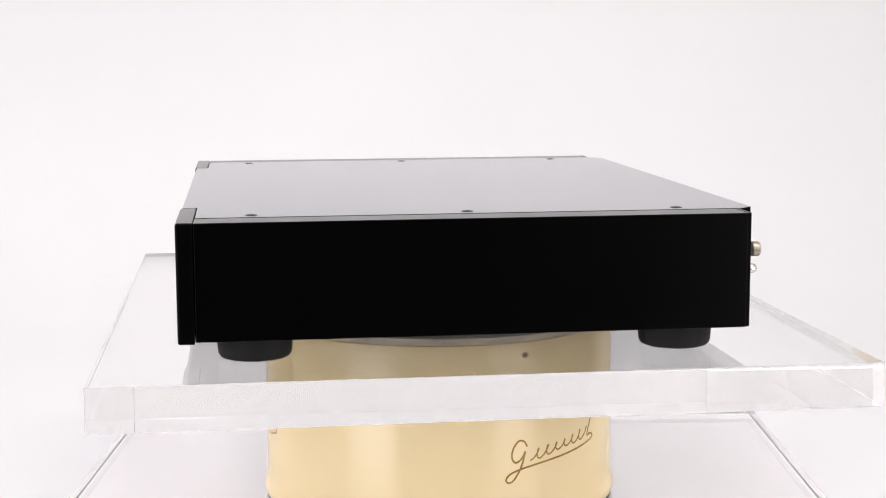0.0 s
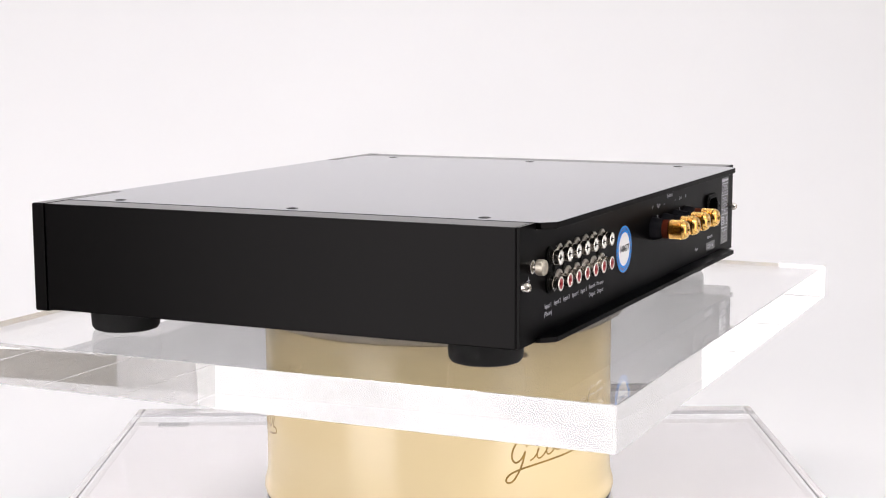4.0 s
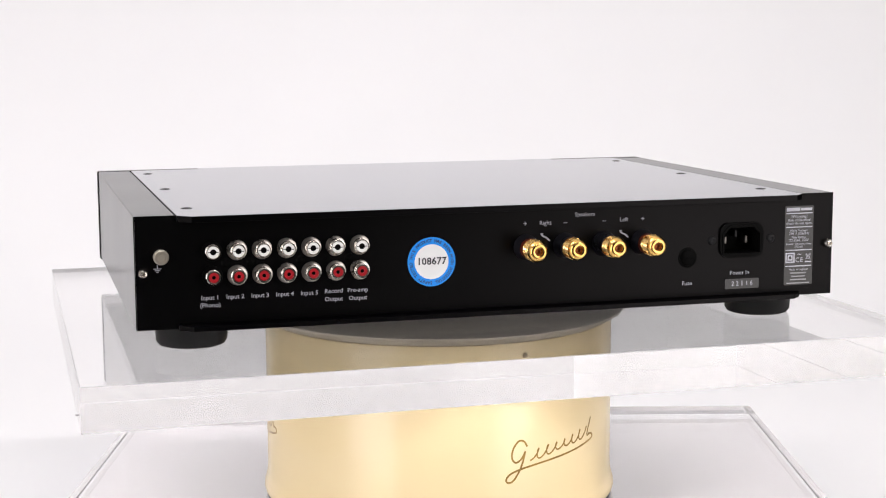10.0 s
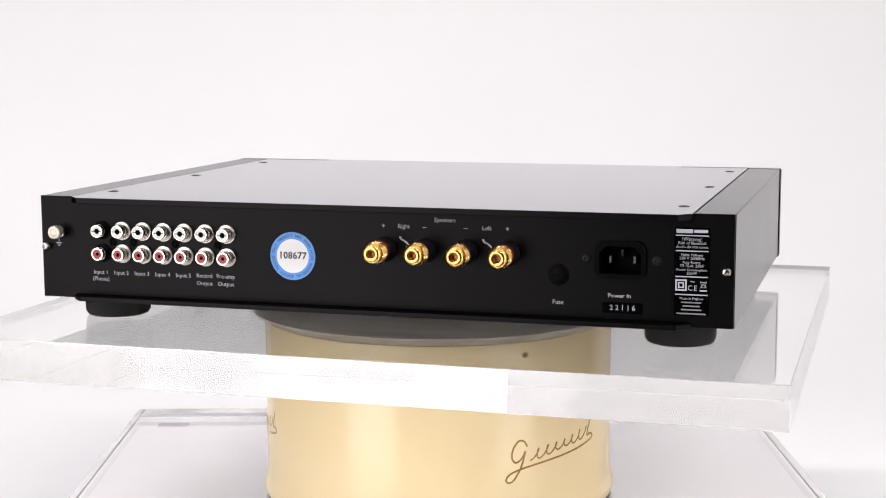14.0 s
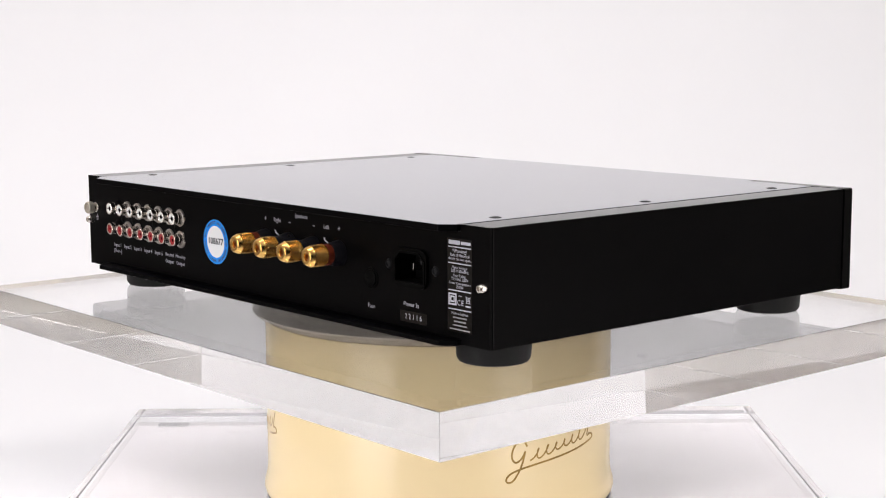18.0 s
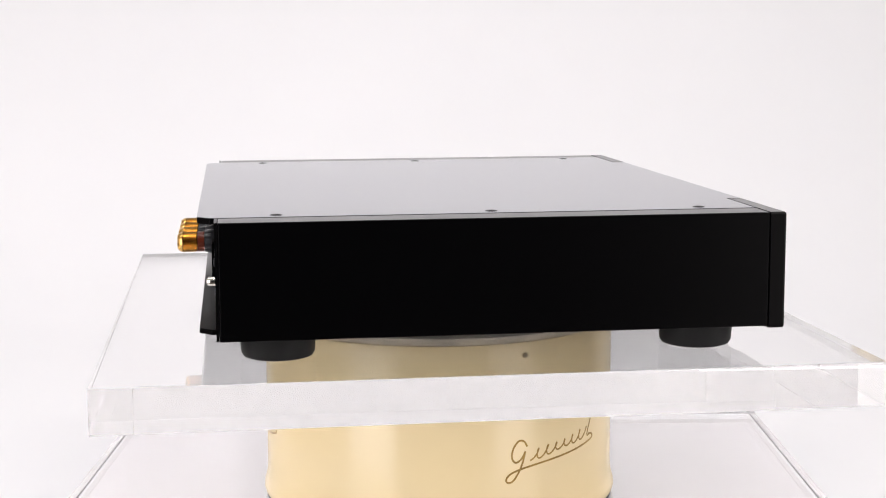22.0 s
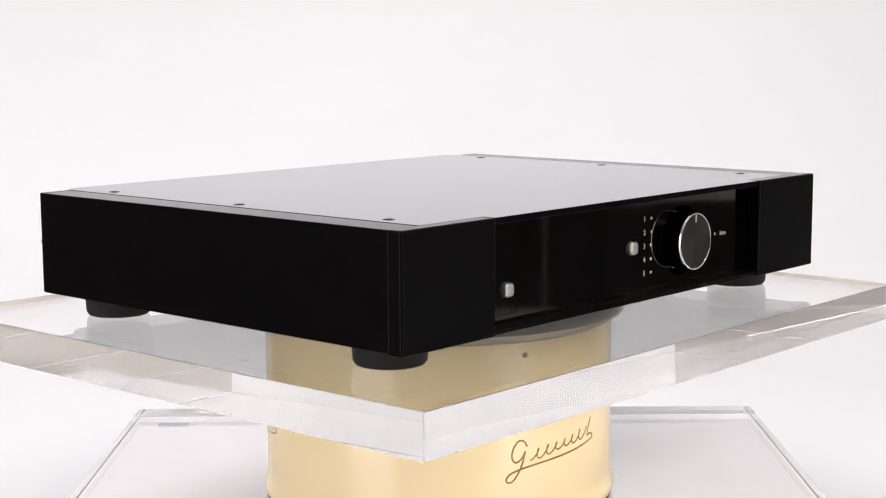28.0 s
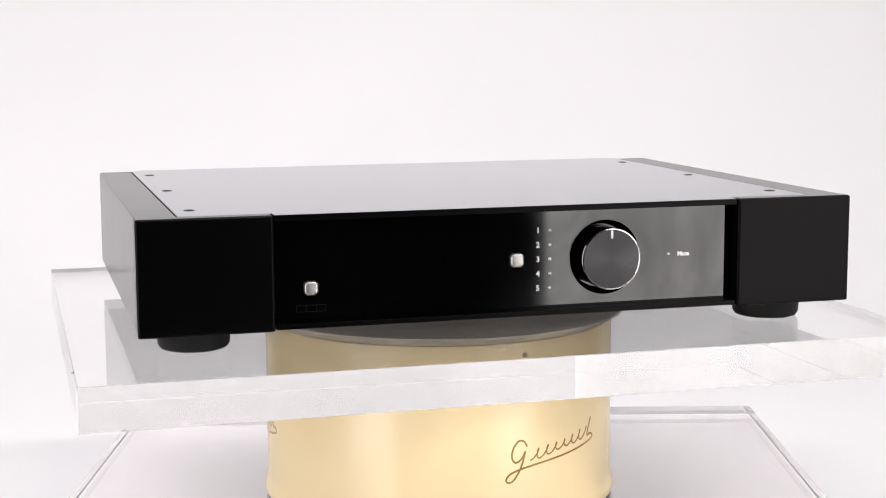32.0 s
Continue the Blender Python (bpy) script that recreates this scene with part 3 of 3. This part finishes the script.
def front(amp):
    half, lo, hi = 0.1390, Z - 0.0604, Z - 0.0031
    outline = [(-half, lo), (half, lo), (half, hi), (-half, hi)]
    holes = [circle(*KNOB, 0.0227, 64)] + [shifted(rounded(0.0098, 0.0098, 0.0030), x, z) for x, z in BUTTONS.values()]
    fascia = part("fascia", plate(outline, holes, 0.003, on_front(0, FASCIA, 0)), M_GLOSS, amp, "mirror-gloss black acrylic fascia")
    # knob, its well and its bright edge
    kx, kz = KNOB
    well = lathe([(0.0227, 0.0002), (0.0222, 0.0002), (0.0219, -0.0004), (0.0205, -0.006), (0.019, -0.0085), (0, -0.0085)], 64, TO_FRONT, (kx, FASCIA, kz))
    part("knob_well", well, M_GLOSS, amp, "glossy black dished surround", smooth=True)
    knob = part("volume_knob", lathe([(0.0176, -0.008), (0.0180, 0.0), (0.0181, 0.0103), (0.01755, 0.0108), (0, 0.0108)], 72, TO_FRONT, (kx, FASCIA, kz)), M_CASE, amp, "black spun aluminium volume knob", smooth=True)
    part("knob_face", lathe([(0.01745, 0.01082), (0.01745, 0.01095), (0, 0.01095)], 72, TO_FRONT, (kx, FASCIA, kz)), M_KNOB, knob, "dark spun aluminium face")
    part("knob_rim", lathe([(0.01812, 0.0098), (0.0184, 0.0102), (0.0181, 0.0110), (0.0175, 0.01115), (0.0173, 0.01095)], 72, TO_FRONT, (kx, FASCIA, kz)), M_RIM, knob, "bright turned edge", smooth=True)
    part("pointer", block((kx - 0.0008, FASCIA - 0.01112, kz + 0.0122), (kx + 0.0008, FASCIA - 0.0105, kz + 0.0172), 0.0002), M_FRONT_PRINT, knob, "white pointer line")
    for name, (x, z) in BUTTONS.items():
        bm = slabshape(rounded(0.0082, 0.0082, 0.0026), -0.004, 0.0022, 0.0016, 6)
        part(name, turned(bm, on_front(x, FASCIA, z)), M_BUTTON, amp, "rounded square satin metal button", smooth=True)
        cup = slabshape(rounded(0.0097, 0.0097, 0.0029), -0.0062, -0.005)
        part("button_well", turned(cup, on_front(x, FASCIA, z)), M_DARK, amp)
    for i in range(5):
        z = Z - 0.0146 - 0.00853 * i
        letters("numeral", str(i + 1), 0.0046, on_front(0.0166, FASCIA - 0.0001, z), M_FRONT_PRINT, fascia, bold=0.00012)
        part("indicator_lens", lathe([(0, 0.0004), (0.0007, 0.0003), (0.0010, 0.0)], 16, TO_FRONT, (0.0241, FASCIA - 0.00002, z)), M_LENS, fascia, "small clear indicator lens", smooth=True)
    part("indicator_lens", lathe([(0, 0.0004), (0.0006, 0.0003), (0.0009, 0.0)], 16, TO_FRONT, (0.0996, FASCIA - 0.00002, Z - 0.0318)), M_LENS, fascia, "small clear indicator lens", smooth=True)
    letters("mute_print", "Mute", 0.0037, on_front(0.1092, FASCIA - 0.0001, Z - 0.0320), M_FRONT_PRINT, fascia, bold=0.00015)
    # maker's mark: one faint outlined block with two dividers
    w, h, t = 0.0170, 0.0040, 0.0004
    bm = bmesh.new()
    for a, b in (((-w / 2, h / 2 - t), (w / 2, h / 2)), ((-w / 2, -h / 2), (w / 2, -h / 2 + t)), ((-w / 2, -h / 2 + t), (-w / 2 + t, h / 2 - t)), ((w / 2 - t, -h / 2 + t), (w / 2, h / 2 - t)),
                 ((-w / 6, -h / 2 + t), (-w / 6 + t, h / 2 - t)), ((w / 6, -h / 2 + t), (w / 6 + t, h / 2 - t))):
        block((*a, 0), (*b, 0.00006), bm=bm)
    part("maker_mark", turned(bm, on_front(-0.1185, FASCIA - 0.00002, Z - 0.0535)), M_MARK, fascia, "faint outlined mark")


INLET = (-0.1516, Z - 0.0265)


def inlet_outline(w, h, cut):
    return [(-w / 2, -h / 2), (w / 2, -h / 2), (w / 2, h / 2 - cut), (w / 2 - cut, h / 2), (-w / 2 + cut, h / 2), (-w / 2, h / 2 - cut)]


def rear(amp):
    a, b, top, low = 0.2145, 0.1918, Z + 0.0009, Z - 0.0628
    outline = [(-a, low), (-b, low), (-b, Z - 0.0602), (b, Z - 0.0602), (b, low), (a, low), (a, top), (b, top), (b, Z - 0.0029), (-b, Z - 0.0029), (-b, top), (-a, top)]
    # seen from behind, local x runs the other way
    ix, iz = INLET
    hole = shifted(inlet_outline(0.0246, 0.0166, 0.0040), -ix, iz)
    panel = part("rear_panel", plate(outline, [hole], 0.0016, on_rear(0, REAR, 0)), M_REAR, amp, "black painted steel rear panel")
    P = lambda x, z: on_rear(x, REAR + 0.0001, Z + z)
    # mains inlet
    frame_bm = plate(rounded(0.0290, 0.0214, 0.0054), [inlet_outline(0.0236, 0.0156, 0.0038)], 0.0018, on_rear(ix, REAR + 0.0017, iz))
    inlet = part("mains_inlet", frame_bm, M_PLASTIC, amp, "black three-pin mains inlet")
    part("lip", plate(inlet_outline(0.0262, 0.0182, 0.0046), [inlet_outline(0.0238, 0.0158, 0.0039)], 0.0006, on_rear(ix, REAR + 0.0022, iz)), M_PLASTIC, inlet)
    cup = plate(inlet_outline(0.0244, 0.0164, 0.0040), [], 0.001, on_rear(ix, REAR - 0.0125, iz))
    part("inlet_back", cup, M_DARK, inlet)
    ring = plate(inlet_outline(0.0244, 0.0164, 0.0040), [inlet_outline(0.0236, 0.0156, 0.0038)], 0.0124, on_rear(ix, REAR, iz))
    part("inlet_wall", ring, M_DARK, inlet)
    for dx, dz in ((-0.0070, -0.0008), (0.0070, -0.0008), (0.0, 0.0032)):
        # centre pin in near-black metal stands in for shade inside the inlet
        part("pin", block((ix + dx - 0.0009, REAR - 0.0124, iz + dz - 0.0022), (ix + dx + 0.0009, REAR - 0.0065, iz + dz + 0.0022), 0.0004), M_SCREW if dx == 0 else M_PIN, inlet, "dull metal contact pin")
    for x in (-0.1322, -0.1718):
        bm = lathe([(0, 0.0006), (0.0010, 0.0007), (0.0012, 0.0012), (0.0022, 0.0010), (0.0029, 0.0)], 24, TO_REAR, (x, REAR, iz + 0.0003))
        part("inlet_screw", bm, M_SCREW, amp, "black inlet screw", smooth=True)
    # fuse holder
    fx, fz = -0.1162, Z - 0.0361
    cap = part("fuse_holder", lathe([(0, 0.0015), (0.0042, 0.0015), (0.0048, 0.0012), (0.0050, 0.0005), (0.0060, 0.0004), (0.0062, 0.0)], 40, TO_REAR, (fx, REAR, fz)), M_PLASTIC, amp, "round black fuse cap", smooth=True)
    part("slot", block((fx - 0.0032, REAR + 0.0014, fz - 0.0005), (fx + 0.0032, REAR + 0.00156, fz + 0.0005)), M_DARK, cap)
    # phono sockets
    for row, (z, ins) in enumerate(((-0.0197, M_WHITE_INS), (-0.0339, M_RED_INS))):
        for k in range(7):
            x = 0.1726 - 0.01404 * k
            at = (x, REAR, Z + z)
            dark = k == 0
            bm = lathe([(0.0058, 0.0), (0.0058, 0.0006), (0.0056, 0.0009), (0.0046, 0.0010), (0.0043, 0.0012), (0.0040, 0.0012)], 36, TO_REAR, at)
            sock = part("phono_socket", bm, M_PLASTIC if dark else M_FLANGE, amp, "black phono socket" if dark else "nickel phono socket", smooth=True)
            wall, bore = (0.0034, 0.0017) if row == 0 else (0.0029, 0.0011)
            part("barrel", lathe([(0.0038, 0.0012), (0.0038, 0.0030), (0.0040, 0.0031), (0.0040, 0.0036), (0.0038, 0.0037), (0.0038, 0.0062), (0.0040, 0.0063), (0.0040, 0.0069), (0.0038, 0.0071), (wall + 0.0001, 0.0071), (wall, 0.0069), (wall, 0.0040)], 36, TO_REAR, at), M_NICKEL, sock, "nickel barrel", smooth=True)
            part("insert", lathe([(wall, 0.0066), (wall - 0.0002, 0.0069), (bore + 0.0002, 0.0069), (bore, 0.0067), (bore, 0.0048), (0, 0.0048)], 32, TO_REAR, at), ins, sock, "white insert" if row == 0 else "red insert", smooth=True)
            part("bore", lathe([(bore, 0.0064), (0, 0.0063)], 16, TO_REAR, at), M_DARK, sock)
            if row:
                continue
            for sx in (-1, 1):
                part("slit", block((x + sx * 0.0023 - 0.0007, REAR + 0.0063, Z + z - 0.0002), (x + sx * 0.0023 + 0.0007, REAR + 0.00696, Z + z + 0.0002)), M_DARK, sock)
    for x in (0.1650, 0.1510, 0.1228, 0.0943):
        part("rivet", lathe([(0, 0.0008), (0.0014, 0.0008), (0.0022, 0.0004), (0.0026, 0.0)], 24, TO_REAR, (x, REAR, Z - 0.0268)), M_PLASTIC, amp, "black push rivet", smooth=True)
    names = ("Input 1", "Input 2", "Input 3", "Input 4", "Input 5", "Record", "Pre-amp")
    for k, n in enumerate(names):
        x = 0.1741 - 0.01407 * k
        letters("socket_print", n, 0.0036, P(x, -0.0461 if k < 5 else -0.0457), M_PRINT, panel)
        if k in (0, 5, 6):
            letters("socket_print", "(Phono)" if k == 0 else "Output", 0.0036, P(x, -0.0503), M_PRINT, panel)
    # binding posts
    for k, x in enumerate((-0.0120, -0.0366, -0.0613, -0.0862)):
        at = (x, REAR, Z - 0.0252)
        red = k in (0, 3)
        post = part("binding_post", lathe([(0.0076, 0.0), (0.0075, 0.0016), (0.0066, 0.0056), (0.0062, 0.0074), (0, 0.0074)], 40, TO_REAR, at), M_BASE, amp, "gold speaker terminal on a black cone", smooth=True)
        part("collar", lathe([(0.0056, 0.0075), (0.0061, 0.0077), (0.0061, 0.0115), (0.0056, 0.0117)], 40, TO_REAR, at), M_RED_RING if red else M_BASE, post, "red brown ring" if red else "black ring", smooth=True)
        part("barrel", knurled(0.0064, 0.0118, 0.0207, 30, 15, 0.0008, TO_REAR, at), M_KNURL, post, "knurled gold barrel")
        part("washer", lathe([(0.0050, 0.0117), (0.0061, 0.0117), (0.0062, 0.0121)], 40, TO_REAR, at), M_GOLD, post, smooth=True)
        part("nose", lathe([(0.0061, 0.0206), (0.0062, 0.0209), (0.0060, 0.0214), (0.0052, 0.0228), (0.0047, 0.0234), (0.0042, 0.0237), (0.0030, 0.0237), (0.0024, 0.0235), (0.0021, 0.0230), (0.0021, 0.0150), (0, 0.0150)], 48, TO_REAR, at), M_GOLD, post, "tapered gold nose with a bore", smooth=True)
        part("core", lathe([(0.0020, 0.0151), (0.0020, 0.0224), (0.0017, 0.0226), (0.0016, 0.0222), (0.0016, 0.0205), (0, 0.0205)], 6, TO_REAR, at), M_CORE, post, "red brown bore with a hexagon")
    for x, z, t in ((-0.0116, -0.0115, "+"), (-0.0242, -0.0114, "Right"), (-0.0368, -0.0115, "\u2013"), (-0.0491, -0.0071, "Speakers"), (-0.0616, -0.0113, "\u2013"), (-0.0741, -0.0111, "Left"), (-0.0864, -0.0112, "+")):
        letters("speaker_print", t, 0.0036 if len(t) > 1 else 0.0046, P(x, z), M_PRINT, panel)
    for x in (-0.0242, -0.0743):  # caution flashes: a broken arrow
        bm = bmesh.new()
        for quad in (((-0.0031, 0.0026), (-0.0012, 0.0024), (-0.0024, 0.0010)), ((-0.0022, 0.0018), (-0.0002, 0.0006), (-0.0007, -0.0001), (-0.0026, 0.0011)),
                     ((-0.0002, 0.0009), (0.0022, -0.0006), (0.0018, -0.0013), (-0.0006, 0.0002)), ((0.0010, -0.0002), (0.0030, -0.0016), (0.0026, -0.0023), (0.0006, -0.0009))):
            bm.faces.new([bm.verts.new((u, v, 0)) for u, v in quad])
        bmesh.ops.recalc_face_normals(bm, faces=bm.faces)
        turned(bm, P(x, -0.0200))
        part("flash_print", bm, M_PRINT, panel)
    letters("fuse_print", "Fuse", 0.0036, P(-0.1160, -0.0519), M_PRINT, panel)
    letters("mains_print", "Power In", 0.0036, P(-0.1512, -0.0469), M_PRINT, panel)
    # number plate sticker under the inlet
    plate_bm = slabshape(rounded(0.0230, 0.0062, 0.0006, 3), 0, 0.00012)
    strip = part("number_label", turned(plate_bm, on_rear(-0.1530, REAR, Z - 0.0537)), M_LABEL_BLACK, amp, "glossy black label with white digits")
    letters("digits", "22116", 0.0042, on_rear(-0.1530, REAR + 0.00018, Z - 0.0537), M_PRINT, strip, spacing=1.5)
    # round test sticker
    sx, sz = 0.0457, Z - 0.0314
    seal = part("round_sticker", lathe([(0.0144, 0.0), (0.0144, 0.00012), (0, 0.00012)], 64, TO_REAR, (sx, REAR, sz)), M_BLUE, amp, "round blue and white test sticker", smooth=False)
    part("centre", lathe([(0.0102, 0.0001), (0.0102, 0.00017), (0, 0.00017)], 64, TO_REAR, (sx, REAR, sz)), M_STICKER, seal, "white centre of the sticker")
    letters("digits", "108677", 0.0058, on_rear(sx, REAR + 0.00024, sz + 0.0002), M_INK, seal, spacing=1.03, bold=0.00012)
    words = "THIS PRODUCT HAS BEEN HIGH POTENTIAL SAFETY TESTED "
    for i, ch in enumerate(words):
        if ch != " ":
            a = radians(170 - 360 * i / len(words))
            m = on_rear(sx, REAR + 0.00016, sz) @ Matrix.Translation((0.0123 * math.cos(a), 0.0123 * math.sin(a), 0)) @ Matrix.Rotation(a - math.pi / 2, 4, "Z")
            letters("letter", ch, 0.0025, m, M_INK_BLUE, seal, bold=0.00006)
    # rating label
    lx = -0.1914
    label = part("rating_label", turned(slabshape(rounded(0.0196, 0.0494, 0.0008, 3), 0, 0.00012), on_rear(lx, REAR, Z - 0.0316)), M_LABEL_BLACK, amp, "black rating label with white print")
    L = lambda: on_rear(lx, REAR + 0.0001, Z)
    row = lambda y: -0.0081 - (y - 145) * 0.0001286
    for y in (171, 238, 350, 428):
        bar("rule", 0, row(y), 0.0180, 0.0006, L(), M_PRINT, label)
    bar("maker_bar", -0.0042, row(152), 0.0092, 0.0022, L(), M_PRINT, label)
    bar("maker_bar", 0.0048, row(152), 0.0076, 0.0016, L(), M_PRINT, label)
    for y, t, size in ((187, "!Warning!", 0.0028), (204, "Risk of Electrical", 0.0023), (220, "shock do not open.", 0.0023), (255, "Mains Voltage:", 0.0021), (270, "230 V 50/60Hz", 0.0023),
                       (288, "Fuse Rating:", 0.0021), (303, "T3.15AL 250V", 0.0023), (320, "Power Consumption:", 0.0020), (335, "250W", 0.0023), (445, "Made in England", 0.0020)):
        letters("label_print", t, size, on_rear(lx, REAR + 0.00018, Z + row(y)), M_PRINT, label)
    for y, w in ((462, 0.0110), (478, 0.0094), (494, 0.0112), (511, 0.0160)):
        bar("fine_print", 0, row(y), w, 0.0008, L(), M_PRINT_DIM, label)
    # the double square, the bin and the mark beside them
    q, v = -0.0058, row(387)
    for r, t in ((0.0064, 0.0009), (0.0034, 0.0008)):
        bm = bmesh.new()
        for s in (-1, 1):
            block((q - r / 2, v + s * (r / 2 - t / 2) - t / 2, 0), (q + r / 2, v + s * (r / 2 - t / 2) + t / 2, 0.00012), bm=bm)
            block((q + s * (r / 2 - t / 2) - t / 2, v - r / 2 + t, 0), (q + s * (r / 2 - t / 2) + t / 2, v + r / 2 - t, 0.00012), bm=bm)
        part("double_square", turned(bm, L()), M_PRINT, label)
    letters("label_print", "CE", 0.0042, on_rear(lx - 0.0005, REAR + 0.00018, Z + v - 0.0016), M_PRINT, label, spacing=1.2)
    letters("label_print", "~", 0.0046, on_rear(lx - 0.0005, REAR + 0.00018, Z + v + 0.0022), M_PRINT, label)
    bin_bm = bmesh.new()
    for a, b in (((-0.0017, 0.0026), (0.0017, -0.0012)), ((0.0017, 0.0026), (-0.0017, -0.0012)), ((-0.0015, 0.0018), (-0.0009, -0.0010)), ((0.0015, 0.0018), (0.0009, -0.0010)), ((-0.0017, 0.0019), (0.0017, 0.0019)), ((-0.0010, -0.0010), (0.0010, -0.0010))):
        tube([(0.0066 + a[0], v + a[1], 0.0001), (0.0066 + b[0], v + b[1], 0.0001)], 0.00016, bin_bm, 4)
    block((0.0046, v - 0.0032, 0), (0.0086, v - 0.0024, 0.00012), bm=bin_bm)
    part("bin_symbol", turned(bin_bm, L()), M_PRINT, label)
    # earth terminal and panel screws
    at = (0.2012, REAR, Z - 0.0212)
    post = part("earth_terminal", lathe([(0.0036, 0.0), (0.0036, 0.0022), (0.0030, 0.0027), (0.0020, 0.0029), (0.0020, 0.0048)], 40, TO_REAR, at), M_NICKEL, amp, "nickel earth thumbscrew", smooth=True)
    head = part("thumbscrew", lathe([(0.0020, 0.0044), (0.0038, 0.0045), (0.0041, 0.0049), (0.0041, 0.0086), (0.0036, 0.0092), (0.0025, 0.0092), (0.0023, 0.0088), (0.0020, 0.0088), (0.0018, 0.0091), (0, 0.0091)], 48, TO_REAR, at), M_THUMB, post, "thumbscrew head", smooth=True)
    part("knurl", knurled(0.0043, 0.0048, 0.0087, 36, 8, 0.0004, TO_REAR, at), M_THUMB, post, "knurled edge")
    m = P(0.2027, -0.0285)
    for y, w in ((0.0, 0.0044), (-0.0009, 0.0028), (-0.0018, 0.0013)):
        bar("earth_print", 0, y, w, 0.0004, m, M_PRINT, panel)
    bar("earth_print", 0, 0.0012, 0.0004, 0.0020, m, M_PRINT, panel)
    for s in (-1, 1):
        bm = lathe([(0, 0.0032), (0.0009, 0.0032), (0.0011, 0.0045), (0.0018, 0.0043), (0.0025, 0.0032), (0.0027, 0.0014), (0.0027, 0.0)], 32, TO_REAR, (s * 0.2106, REAR, Z - 0.0307))
        part("panel_screw", bm, M_NICKEL, amp, "nickel dome-head screw", smooth=True)


def amplifier():
    amp = tagged(new("amplifier"), "black hi-fi amplifier on four round feet on the slab", "amplifier")
    amp.location = (0, 0, SLAB_TOP)
    case(amp)
    front(amp)
    rear(amp)
    return amp


amp_ob = amplifier()


def motions():
    for ob, z in ((slab_ob, SLAB_TOP), (platter_ob, PLATTER), (amp_ob, SLAB_TOP)):
        walk(ob, [(t, pose(0, 0, z, 0, 0, a)) for t, a in TURN])


motions()
